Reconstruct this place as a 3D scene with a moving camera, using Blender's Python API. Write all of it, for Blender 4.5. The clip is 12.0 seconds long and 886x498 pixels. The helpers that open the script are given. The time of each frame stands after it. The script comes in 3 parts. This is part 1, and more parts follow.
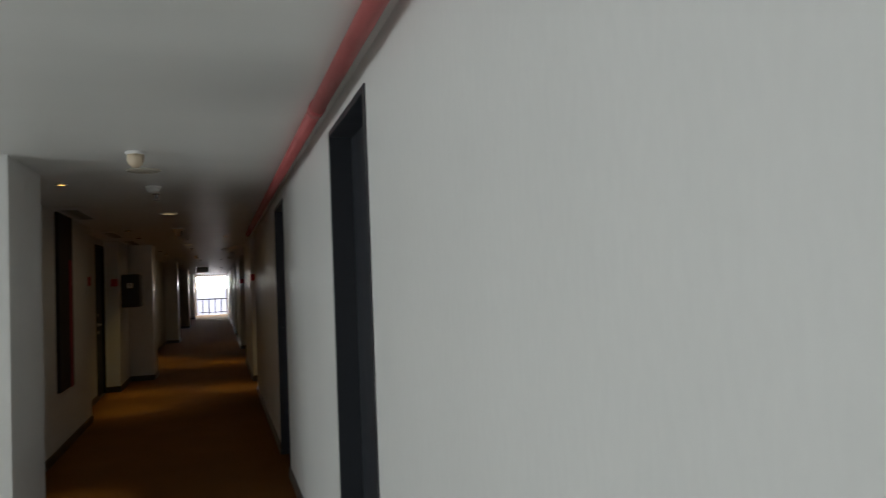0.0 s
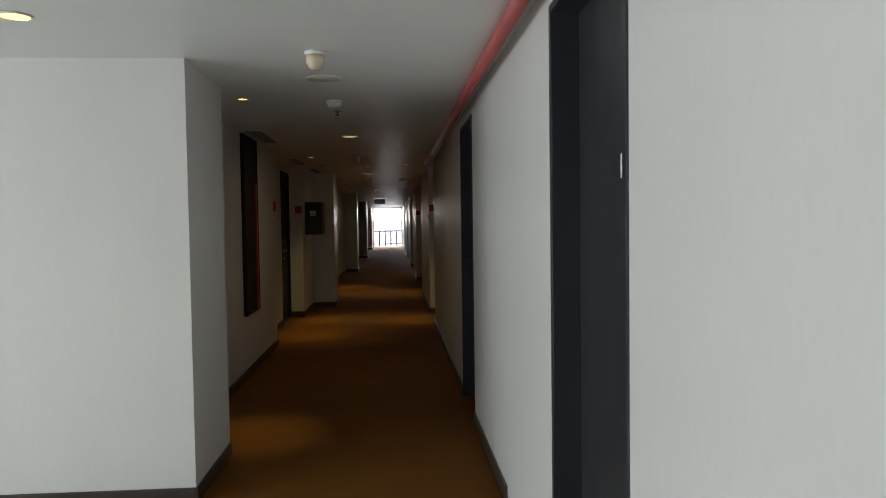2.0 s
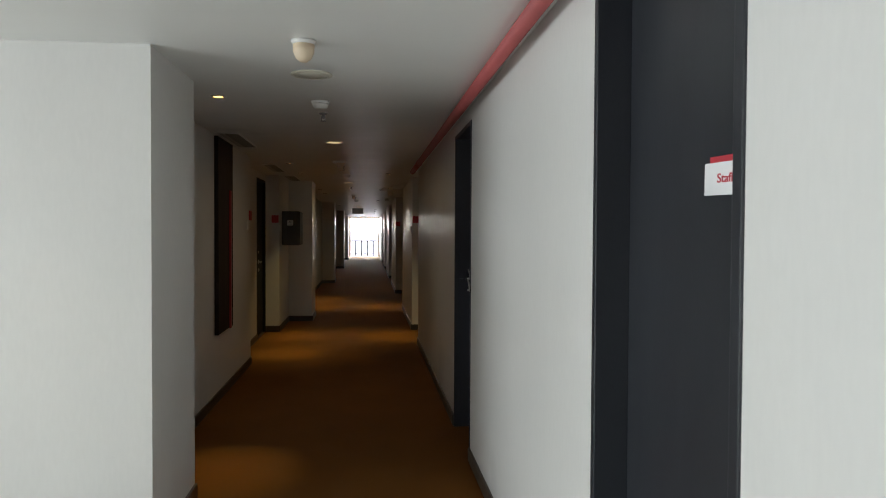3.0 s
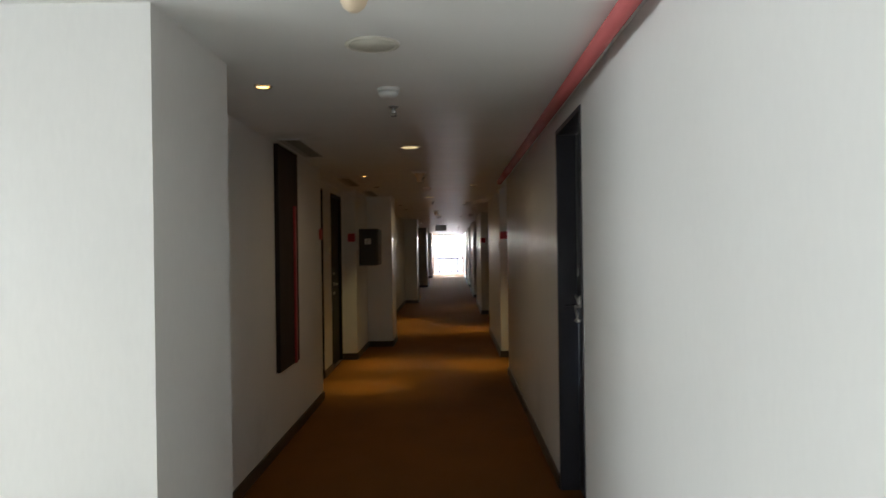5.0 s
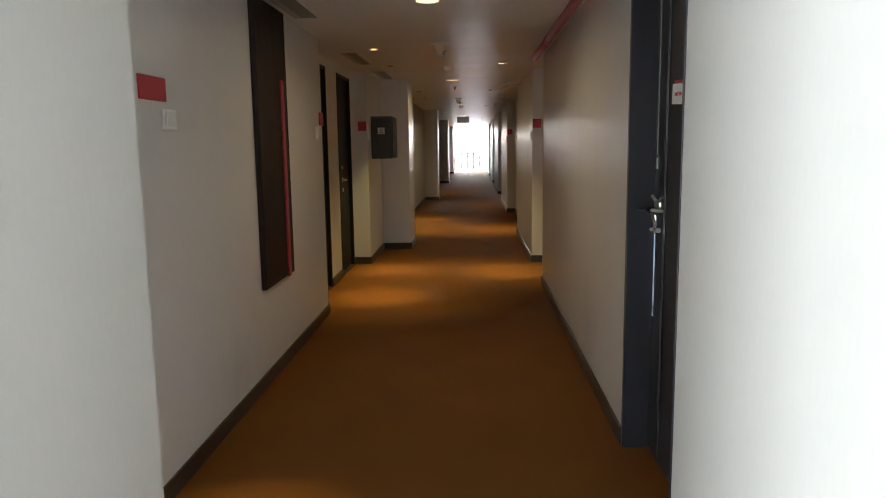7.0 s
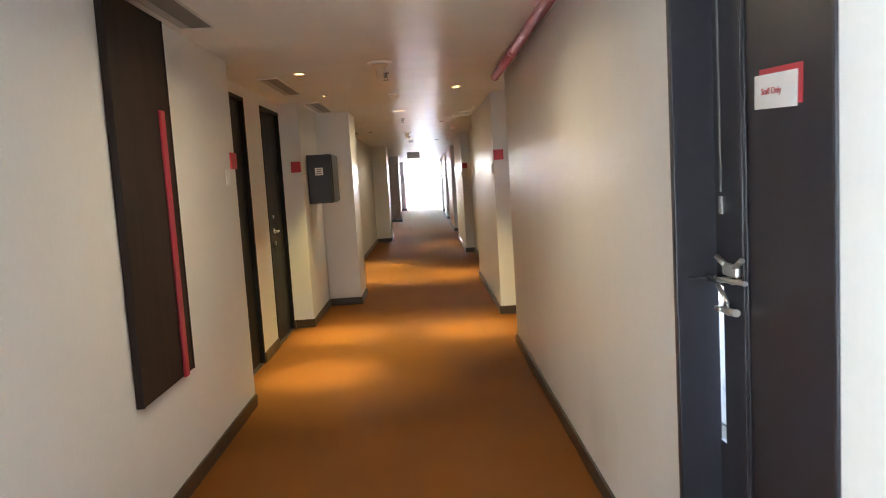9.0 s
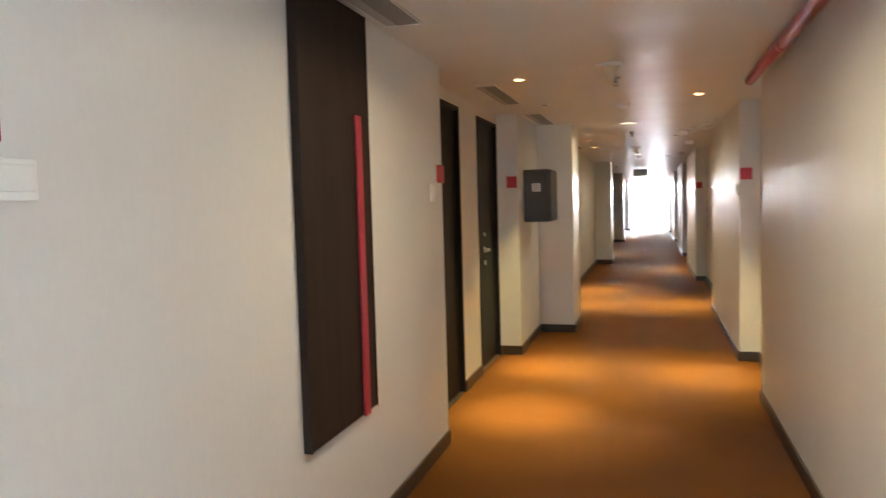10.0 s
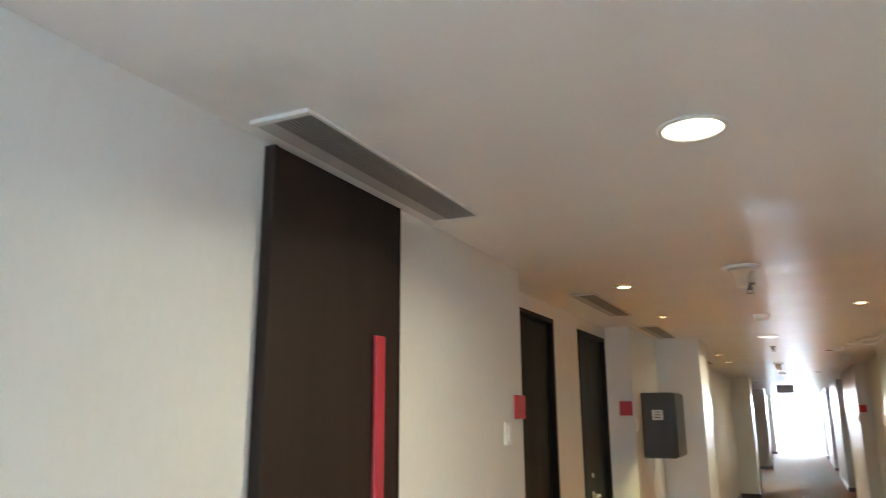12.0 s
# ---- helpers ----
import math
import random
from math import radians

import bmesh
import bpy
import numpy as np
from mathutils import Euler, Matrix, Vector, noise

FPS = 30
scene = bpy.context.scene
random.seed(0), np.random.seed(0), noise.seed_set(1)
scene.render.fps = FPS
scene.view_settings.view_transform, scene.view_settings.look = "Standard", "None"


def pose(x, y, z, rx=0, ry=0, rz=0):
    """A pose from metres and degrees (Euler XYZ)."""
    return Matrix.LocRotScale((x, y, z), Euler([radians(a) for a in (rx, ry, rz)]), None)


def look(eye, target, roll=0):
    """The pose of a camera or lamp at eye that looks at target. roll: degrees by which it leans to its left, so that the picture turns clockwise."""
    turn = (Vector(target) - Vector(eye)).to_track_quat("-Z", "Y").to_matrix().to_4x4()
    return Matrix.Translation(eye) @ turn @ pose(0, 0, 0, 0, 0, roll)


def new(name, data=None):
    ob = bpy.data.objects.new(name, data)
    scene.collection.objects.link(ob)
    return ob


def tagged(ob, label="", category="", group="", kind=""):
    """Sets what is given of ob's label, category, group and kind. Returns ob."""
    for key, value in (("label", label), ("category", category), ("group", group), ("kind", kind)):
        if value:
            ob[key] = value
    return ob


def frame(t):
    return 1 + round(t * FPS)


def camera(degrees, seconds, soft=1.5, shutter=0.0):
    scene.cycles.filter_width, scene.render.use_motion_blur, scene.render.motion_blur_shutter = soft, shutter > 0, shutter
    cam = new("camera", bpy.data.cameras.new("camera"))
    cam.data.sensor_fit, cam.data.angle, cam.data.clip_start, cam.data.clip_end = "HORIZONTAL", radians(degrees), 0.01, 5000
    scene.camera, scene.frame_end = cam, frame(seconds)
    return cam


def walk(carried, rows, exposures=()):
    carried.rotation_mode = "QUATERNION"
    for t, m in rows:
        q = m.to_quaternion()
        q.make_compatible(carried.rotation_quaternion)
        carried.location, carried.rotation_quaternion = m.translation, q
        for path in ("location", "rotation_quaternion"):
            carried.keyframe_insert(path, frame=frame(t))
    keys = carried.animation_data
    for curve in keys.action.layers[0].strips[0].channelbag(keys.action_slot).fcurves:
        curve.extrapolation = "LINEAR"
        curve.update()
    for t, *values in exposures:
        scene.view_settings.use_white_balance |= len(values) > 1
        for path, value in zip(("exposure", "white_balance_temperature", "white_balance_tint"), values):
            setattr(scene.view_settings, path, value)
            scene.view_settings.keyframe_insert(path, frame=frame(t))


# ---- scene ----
cam = camera(63.6, 12.0, soft=0.95, shutter=0.3)
PATH = [
    (0, (0.098, 0.281, 1.434), (0.701, 2.186, 1.519), -2.3),
    (0.5, (0.082, 0.351, 1.409), (0.493, 2.308, 1.45), -0.7),
    (1, (0.019, 0.537, 1.401), (0.451, 2.489, 1.355), -0.8),
    (1.5, (0.003, 0.756, 1.379), (0.307, 2.731, 1.296), -2.1),
    (2, (0.043, 0.996, 1.383), (0.182, 2.99, 1.305), -0.8),
    (2.5, (-0.022, 1.241, 1.392), (0.179, 3.229, 1.315), 0.6),
    (3, (-0.047, 1.457, 1.415), (0.162, 3.446, 1.366), 0.3),
    (3.2, (-0.044, 1.519, 1.42), (0.113, 3.513, 1.442), -0.6),
    (4.8, (-0.047, 2.281, 1.432), (0.046, 4.278, 1.482), -0.4),
    (5, (-0.039, 2.393, 1.423), (-0.064, 4.393, 1.421), -0.8),
    (5.5, (-0.056, 2.66, 1.388), (-0.163, 4.652, 1.249), -0.5),
    (6, (-0.126, 2.916, 1.377), (-0.2, 4.897, 1.115), -1.8),
    (6.5, (-0.116, 3.202, 1.378), (-0.209, 5.18, 1.094), -2.2),
    (7, (-0.083, 3.476, 1.367), (-0.17, 5.453, 1.076), -0.8),
    (7.2, (-0.095, 3.574, 1.345), (-0.15, 5.556, 1.085), -1.1),
    (8.8, (-0.045, 4.546, 1.389), (-0.102, 6.535, 1.184), -2.8),
    (9, (-0.098, 4.635, 1.393), (-0.06, 6.625, 1.194), -3.5),
    (9.5, (-0.11, 4.917, 1.376), (-0.286, 6.9, 1.184), -4.1),
    (10, (-0.133, 5.219, 1.409), (-0.692, 7.135, 1.28), -1.6),
    (10.5, (-0.241, 5.502, 1.457), (-1.007, 7.348, 1.507), -2.5),
    (11, (-0.267, 5.748, 1.538), (-1.167, 7.512, 1.817), -3.5),
    (11.5, (-0.167, 5.939, 1.571), (-1.175, 7.598, 2.055), 0.8),
    (12, (-0.193, 6.107, 1.543), (-1.037, 7.863, 1.994), -0.4),
]
EXPOSURES = [(0.0, 0.02, 6500, 10), (0.5, 0.2, 6500, 11), (1.5, 0.3, 6500, 10), (2.5, 0.75, 6500, 10), (3.0, 0.9, 6500, 10), (5.0, 1.28, 6500, 10),
             (5.5, 1.46, 6500, 10), (6.0, 1.72, 6450, 10), (7.0, 2.42, 6350, 10), (9.0, 3.78, 6000, 10), (10.0, 3.9, 6000, 10), (10.5, 3.95, 5800, 5), (11.0, 4.08, 5550, 5), (11.5, 4.13, 5350, 3), (12.0, 4.16, 5300, 1)]
walk(cam, [(t, look(eye, target, roll)) for t, eye, target, roll in PATH], EXPOSURES)

# ---- plan, in metres: x across, y along the corridor, z up ----
CEIL = 2.19
RIGHT, RIGHT_BACK = 0.583, 0.745      # corridor's right wall, back of its recesses
LEFT, LEFT_BACK = -1.281, -1.470      # corridor's left wall, back of its recesses
COLUMN = -0.952                       # inner face of the first column
END = 41.5                            # far end wall
CARPET = 4.42                         # where the carpet begins
LOBBY_LEFT, LOBBY_BACK = -8.0, -3.0

# ---- world and light ----
world = bpy.data.worlds.new("world")
scene.world = world
world.use_nodes = True
sky = world.node_tree.nodes.new("ShaderNodeTexSky")
sky.sky_type, sky.sun_disc = "NISHITA", False
sky.sun_elevation, sky.sun_rotation = radians(50), 0.0
world.node_tree.links.new(sky.outputs[0], world.node_tree.nodes["Background"].inputs[0])
world.node_tree.nodes["Background"].inputs[1].default_value = 0.1

sun = new("sun", bpy.data.lights.new("sun", "SUN"))
sun.data.energy, sun.data.angle, sun.data.color = 3.0, radians(0.5), (1.0, 0.95, 0.88)
sun.matrix_world = look((0, 30, 36), (0, 0, 0))


def window_light(name, at, to, wide, high, watts, colour):
    lamp = new(name, bpy.data.lights.new(name, "AREA"))
    lamp.data.shape, lamp.data.size, lamp.data.size_y = "RECTANGLE", wide, high
    lamp.data.energy, lamp.data.color = watts, colour
    lamp.matrix_world = look(at, to)


window_light("daylight_left", (LOBBY_LEFT + 0.02, 0.2, 0.86), (0, 0.2, 1.06), 6.0, 1.6, 168, (0.86, 0.95, 1.0))
window_light("daylight_back", (-2.2, LOBBY_BACK + 0.02, 0.86), (-2.2, 5, 1.06), 4.0, 1.6, 5, (0.86, 0.95, 1.0))


def spot(x, y, watts, cone, colour):
    lamp = new("downlight_lamp", bpy.data.lights.new("downlight_lamp", "SPOT"))
    lamp.data.energy, lamp.data.color = watts, colour
    lamp.data.spot_size, lamp.data.spot_blend, lamp.data.shadow_soft_size = radians(cone), 1.0, 0.02
    lamp.matrix_world = look((x, y, CEIL - 0.04), (x, y, 0))


def wide_lamp(x, y, watts, colour):
    """The broad beam of a large downlight: a small disc that shines down, cut off near the ceiling by its rim."""
    lamp = new("downlight_lamp", bpy.data.lights.new("downlight_lamp", "AREA"))
    lamp.data.shape, lamp.data.size, lamp.data.spread = "DISK", 0.11, radians(162)
    lamp.data.energy, lamp.data.color = watts, colour
    lamp.matrix_world = look((x, y, CEIL - 0.014), (x, y, 0))


# ---- materials ----
def material(name, colour, rough=0.6, metal=0.0, spec=0.5, mottle=0.08, scale=3.0, grain=0.0, grain_scale=200.0,
             bump=0.0, bump_scale=80.0, stretch=(1, 1, 1), island=0.0, depth=0.004, fine=4.0):
    m = bpy.data.materials.new(name)
    m.use_nodes = True
    tree = m.node_tree
    n, link = tree.nodes, tree.links.new
    shader = n["Principled BSDF"]
    shader.inputs["Roughness"].default_value = rough
    shader.inputs["Metallic"].default_value = metal
    shader.inputs["Specular IOR Level"].default_value = spec
    coords = n.new("ShaderNodeNewGeometry")
    mapping = n.new("ShaderNodeVectorMath")
    mapping.operation = "MULTIPLY"
    mapping.inputs[1].default_value = stretch
    link(coords.outputs["Position"], mapping.inputs[0])

    def noise_at(s, detail):
        node = n.new("ShaderNodeTexNoise")
        node.inputs["Scale"].default_value, node.inputs["Detail"].default_value = s, detail
        link(mapping.outputs[0], node.inputs["Vector"])
        return node.outputs["Fac"]

    def spread(value, amount):
        node = n.new("ShaderNodeMapRange")
        node.inputs[1].default_value, node.inputs[2].default_value = 0.25, 0.75
        node.inputs[3].default_value, node.inputs[4].default_value = 1 - amount, 1 + amount
        link(value, node.inputs[0])
        return node.outputs[0]

    def times(a, b):
        node = n.new("ShaderNodeMath")
        node.operation = "MULTIPLY"
        link(a, node.inputs[0])
        link(b, node.inputs[1])
        return node.outputs[0]

    factor = spread(noise_at(scale, 5), mottle)
    if grain:
        factor = times(factor, spread(noise_at(grain_scale, 2), grain))
    if island:
        info = n.new("ShaderNodeObjectInfo")
        factor = times(factor, spread(info.outputs["Random"], island))
    tint = n.new("ShaderNodeVectorMath")
    tint.operation = "SCALE"
    tint.inputs[0].default_value = colour
    link(factor, tint.inputs["Scale"])
    link(tint.outputs[0], shader.inputs["Base Color"])
    vary = n.new("ShaderNodeMapRange")
    vary.inputs[3].default_value, vary.inputs[4].default_value = max(0.02, rough - 0.06), min(1, rough + 0.08)
    link(noise_at(scale * 2.3, 4), vary.inputs[0])
    link(vary.outputs[0], shader.inputs["Roughness"])
    if bump:
        b = n.new("ShaderNodeBump")
        b.inputs["Strength"].default_value, b.inputs["Distance"].default_value = bump, depth
        link(noise_at(bump_scale, fine), b.inputs["Height"])
        link(b.outputs[0], shader.inputs["Normal"])
    return m


def glowing(name, colour, strength):
    m = bpy.data.materials.new(name)
    m.use_nodes = True
    shader = m.node_tree.nodes["Principled BSDF"]
    shader.inputs["Base Color"].default_value = (*colour, 1)
    shader.inputs["Emission Color"].default_value = (*colour, 1)
    shader.inputs["Emission Strength"].default_value = strength
    return m


WALL = material("wall_paint", (0.73, 0.718, 0.69), rough=0.40, spec=0.4, mottle=0.035, scale=1.6, grain=0.015, grain_scale=60, bump=0.056, bump_scale=8, depth=0.006, fine=1.2, stretch=(1, 1, 0.3))
WHITE_WALL = material("white_wall_paint", (0.78, 0.78, 0.76), rough=0.3, spec=0.4, mottle=0.03, scale=1.6, bump=0.08, bump_scale=35)
CEILING = material("ceiling_paint", (0.82, 0.815, 0.79), rough=0.36, spec=0.14, mottle=0.03, scale=1.2, bump=0.95, bump_scale=2.0, depth=0.015, fine=0.5, stretch=(0.12, 1.5, 1))


def stain_shade_patch(m, at, radius, strength):
    """A soft darker patch, for dirt and for painted-in shading, round one point of a painted surface, broken up by
    noise.
    """
    n, link = m.node_tree.nodes, m.node_tree.links.new
    shader = n["Principled BSDF"]
    before = shader.inputs["Base Color"].links[0].from_socket
    where = n.new("ShaderNodeNewGeometry")
    gap = n.new("ShaderNodeVectorMath")
    gap.operation = "DISTANCE"
    gap.inputs[1].default_value = at
    link(where.outputs["Position"], gap.inputs[0])
    cloud = n.new("ShaderNodeTexNoise")
    cloud.inputs["Scale"].default_value, cloud.inputs["Detail"].default_value = 7.0, 5.0
    link(where.outputs["Position"], cloud.inputs["Vector"])
    ragged = n.new("ShaderNodeMath")
    ragged.operation = "MULTIPLY_ADD"
    ragged.inputs[1].default_value = radius * 1.6
    link(cloud.outputs["Fac"], ragged.inputs[0])
    link(gap.outputs["Value"], ragged.inputs[2])
    fade = n.new("ShaderNodeMapRange")
    fade.inputs[1].default_value, fade.inputs[2].default_value = radius * 0.8, radius * 1.9
    fade.inputs[3].default_value, fade.inputs[4].default_value = 1 - strength, 1.0
    link(ragged.outputs[0], fade.inputs[0])
    darkened = n.new("ShaderNodeVectorMath")
    darkened.operation = "SCALE"
    link(before, darkened.inputs[0])
    link(fade.outputs[0], darkened.inputs["Scale"])
    link(darkened.outputs[0], shader.inputs["Base Color"])


# ceiling by the first vent: shading painted into the colour
stain_shade_patch(CEILING, (-1.12, 7.16, CEIL), 0.16, 0.18)
stain_shade_patch(CEILING, (-0.95, 7.30, CEIL), 0.12, 0.08)
# scuffed dirt low on the corridor walls
stain_shade_patch(WALL, (RIGHT, 5.0, 0.15), 0.22, 0.12)
stain_shade_patch(WALL, (LEFT, 6.9, 0.2), 0.25, 0.12)
stain_shade_patch(WALL, (RIGHT, 7.6, 0.25), 0.3, 0.12)
CARPETING = material("carpet_pile", (0.172, 0.063, 0.0080), rough=0.88, spec=0.18, mottle=0.10, scale=2.2, grain=0.25, grain_scale=140, bump=0.6, bump_scale=260)
TILE = material("stone_tile", (0.70, 0.67, 0.62), rough=0.25, mottle=0.06, scale=4, island=0.05)
GROUT = material("grout", (0.28, 0.27, 0.25), rough=0.9, grain=0.1)
SKIRT = material("skirting_wood", (0.055, 0.040, 0.032), rough=0.31, mottle=0.2, scale=6, grain=0.1, stretch=(4, 1, 4))
BLACK_WOOD = material("black_door_paint", (0.029, 0.031, 0.037), rough=0.32, spec=0.45, mottle=0.15, scale=2.0, grain=0.06, grain_scale=90, bump=0.02, bump_scale=40, stretch=(2, 2, 0.6))
# black of door 2, lightened a touch to put haze into its colour
HAZED_BLACK_WOOD = material("hazed_black_door_paint", (0.033, 0.032, 0.041), rough=0.36, spec=0.38, mottle=0.12, scale=2.0, grain=0.06, grain_scale=90, bump=0.02, bump_scale=40, stretch=(2, 2, 0.4))
DARK_WOOD = material("dark_door_wood", (0.012, 0.011, 0.012), rough=0.5, spec=0.22, mottle=0.2, scale=2.0, grain=0.1, grain_scale=90, bump=0.02, bump_scale=40, stretch=(3, 3, 0.5))
BROWN_BOARD = material("dark_brown_board", (0.022, 0.013, 0.011), rough=0.6, spec=0.3, mottle=0.25, scale=3.0, grain=0.15, grain_scale=70, bump=0.08, stretch=(5, 5, 0.4))
RED_PAINT = material("red_pipe_paint", (0.42, 0.095, 0.092), rough=0.55, mottle=0.12, scale=5, grain=0.06)
RED_PLASTIC = material("red_plastic", (0.52, 0.042, 0.060), rough=0.4, mottle=0.05)
RED_STRIP = material("red_strip_plastic", (0.36, 0.026, 0.046), rough=0.4, mottle=0.08, scale=6)
WHITE_PLASTIC = material("white_plastic", (0.84, 0.83, 0.80), rough=0.4, mottle=0.03)
DISC = material("yellowed_white", (0.66, 0.63, 0.54), rough=0.5, mottle=0.05)
CREAM_PLASTIC = material("cream_plastic", (0.74, 0.60, 0.43), rough=0.45, mottle=0.06)
GREY_METAL = material("grey_painted_steel", (0.055, 0.058, 0.068), rough=0.45, mottle=0.1)
VENT_GREY = material("vent_aluminium", (0.27, 0.27, 0.26), rough=0.5, metal=0.3, mottle=0.06)
VENT_PALE = material("vent_plate_pale", (0.48, 0.48, 0.46), rough=0.5, mottle=0.06)
VENT_WHITE = material("vent_frame_white", (0.74, 0.74, 0.72), rough=0.45, mottle=0.04)
TRIM_METAL = material("lamp_trim_metal", (0.80, 0.79, 0.77), rough=0.22, metal=0.7, mottle=0.04)
STEEL = material("brushed_steel", (0.62, 0.60, 0.57), rough=0.3, metal=0.9, mottle=0.1, scale=30)
PAPER = material("white_paper", (0.82, 0.82, 0.82), rough=0.6, mottle=0.02)
RED_INK = material("red_ink", (0.55, 0.03, 0.05), rough=0.6)
GREY_INK = material("grey_ink", (0.25, 0.25, 0.26), rough=0.6)
RAIL_IRON = material("dark_iron", (0.05, 0.05, 0.055), rough=0.55, metal=0.4)
CONCRETE = material("concrete", (0.42, 0.41, 0.39), rough=0.85, mottle=0.12, grain=0.06, bump=0.2)
EARTH = material("hazy_land", (0.32, 0.30, 0.26), rough=0.95, mottle=0.25, scale=0.02)
LAMP = glowing("lamp_glass", (1.0, 0.60, 0.16), 2.6)
BIG_LAMP = glowing("wide_lamp_glass", (1.0, 0.78, 0.42), 0.36)
SKY_GLOW = glowing("sky_glow", (1.0, 0.98, 0.95), 15.0)
HAZE_GLOW = glowing("haze_glow", (0.86, 0.86, 1.0), 1.0)


# ---- building helpers ----
def block(bm, x0, x1, y0, y1, z0, z1):
    m = Matrix.LocRotScale(((x0 + x1) / 2, (y0 + y1) / 2, (z0 + z1) / 2), None, (abs(x1 - x0), abs(y1 - y0), abs(z1 - z0)))
    return bmesh.ops.create_cube(bm, size=1, matrix=m)["verts"]


def boxes(*list_of_boxes, bevel=0.0):
    bm = bmesh.new()
    for b in list_of_boxes:
        block(bm, *b)
    if bevel:
        bmesh.ops.bevel(bm, geom=bm.edges[:], offset=bevel, segments=2, affect="EDGES", profile=0.5)
    return bm


def lathe(profile, x, y, steps=32, hollow=False):
    """A turned shape round a vertical axis, from (radius, height) pairs; hollow: a ring with an open middle."""
    bm = bmesh.new()
    rings = [[bm.verts.new((x + r * math.cos(2 * math.pi * k / steps), y + r * math.sin(2 * math.pi * k / steps), z))
              for k in range(steps)] for r, z in profile]
    for a, b in zip(rings, rings[1:] + rings[:1] if hollow else rings[1:]):
        for k in range(steps):
            bm.faces.new((a[k], a[(k + 1) % steps], b[(k + 1) % steps], b[k]))
    if not hollow:
        bm.faces.new(rings[0])
        bm.faces.new(rings[-1])
    bmesh.ops.recalc_face_normals(bm, faces=bm.faces[:])
    for f in bm.faces:
        f.smooth = len(f.verts) == 4
    return bm


def rod(a, b, radius, steps=16):
    a, b = Vector(a), Vector(b)
    bm = bmesh.new()
    m = Matrix.Translation((a + b) / 2) @ (b - a).to_track_quat("Z", "Y").to_matrix().to_4x4()
    bmesh.ops.create_cone(bm, cap_ends=True, segments=steps, radius1=radius, radius2=radius, depth=(b - a).length, matrix=m)
    for f in bm.faces:
        f.smooth = len(f.verts) == 4
    return bm


def part(name, bm, material_, parent=None, label=""):
    mesh = bpy.data.meshes.new(name)
    bm.to_mesh(mesh)
    bm.free()
    mesh.materials.append(material_)
    ob = new(name, mesh)
    ob.parent = parent
    return tagged(ob, label)


def thing(name, label, category, group="", kind=""):
    return tagged(new(name), label, category, group, kind)


def structure(name, bm, material_, label):
    return tagged(part(name, bm, material_), label, name.split("_")[0], kind="structure")


# ---- floor, ceiling, ground ----
structure("ground", boxes((-1500, 1500, -1500, 1500, -15.2, -15)), EARTH, "hazy pale land far below the building")
structure("floor", boxes((LOBBY_LEFT - 0.2, 1.5, LOBBY_BACK - 0.2, END + 0.2, -0.25, -0.012)), GROUT, "concrete floor slab under carpet and tiles")
carpet_bm = boxes((LEFT_BACK - 0.05, RIGHT_BACK + 0.05, CARPET, END, -0.012, 0.0))
structure("carpet", carpet_bm, CARPETING, "worn brown orange carpet along the hotel corridor")
structure("ceiling", boxes((LOBBY_LEFT - 0.2, 1.5, LOBBY_BACK - 0.2, END + 0.2, CEIL, CEIL + 0.25)), CEILING, "flat off-white painted plaster ceiling")


# ---- walls ----
def wall_run(runs, x_of, openings):
    """Segments of a side wall: runs of (y0, y1, face); openings of (y0, y1, top) cut through them."""
    bm = bmesh.new()
    for y0, y1, face in runs:
        back = x_of(y0, face)
        cuts = sorted(o for o in openings if y0 <= o[0] < y1)
        y = y0
        for a, b, top in cuts:
            if a > y:
                block(bm, face, back, y, a, 0, CEIL)
            block(bm, face, back, a, b, top, CEIL)
            y = b
        if y1 > y:
            block(bm, face, back, y, y1, 0, CEIL)
    return bm


DOOR_TOP = 2.10
GALLERY = 5.2                         # from here the right wall backs on an added, unseen open gallery
RIGHT_RECESSES = [(10.41, 11.67), (14.50, 17.70), (20.70, 22.90), (26.4, 28.6), (32.2, 34.4)]
LEFT_RECESSES = [(9.17, 11.63), (14.70, 17.10), (22.90, 25.30), (31.0, 33.4)]
LEFT_BLOCKS = [(12.81, 13.51, -0.917), (21.05, 21.75, -0.95), (28.6, 29.3, -0.95), (36.9, 37.6, -1.0)]


def runs_between(start, stop, recesses, face, back):
    runs, y = [], start
    for a, b in recesses:
        runs += [(y, a, face), (a, b, back)]
        y = b
    return runs + [(y, stop, face)]


RIGHT_DOORS = [(2.60, 3.40, DOOR_TOP), (5.80, 6.598, DOOR_TOP)]
LEFT_DOORS = [(9.47, 10.29, DOOR_TOP), (10.84, 11.60, DOOR_TOP)]
FAR_LEFT_DOORS = [(15.0, 15.8, DOOR_TOP), (16.2, 17.0, DOOR_TOP), (23.2, 24.0, DOOR_TOP), (24.4, 25.2, DOOR_TOP)]
FAR_RIGHT_DOORS = [(15.1, 15.9, DOOR_TOP), (21.0, 21.8, DOOR_TOP), (26.7, 27.5, DOOR_TOP)]
structure("wall_right", wall_run([(LOBBY_BACK, GALLERY, RIGHT)] + runs_between(GALLERY, END, RIGHT_RECESSES, RIGHT, RIGHT_BACK), lambda y, f: 0.70 if y == GALLERY else 0.93, RIGHT_DOORS + FAR_RIGHT_DOORS), WALL,
          "off-white painted plaster corridor wall with door recesses")
structure("wall_left", wall_run(runs_between(5.312, END, LEFT_RECESSES, LEFT, LEFT_BACK), lambda y, f: -1.70, LEFT_DOORS + FAR_LEFT_DOORS), WALL,
          "off-white painted plaster corridor wall with door recesses")
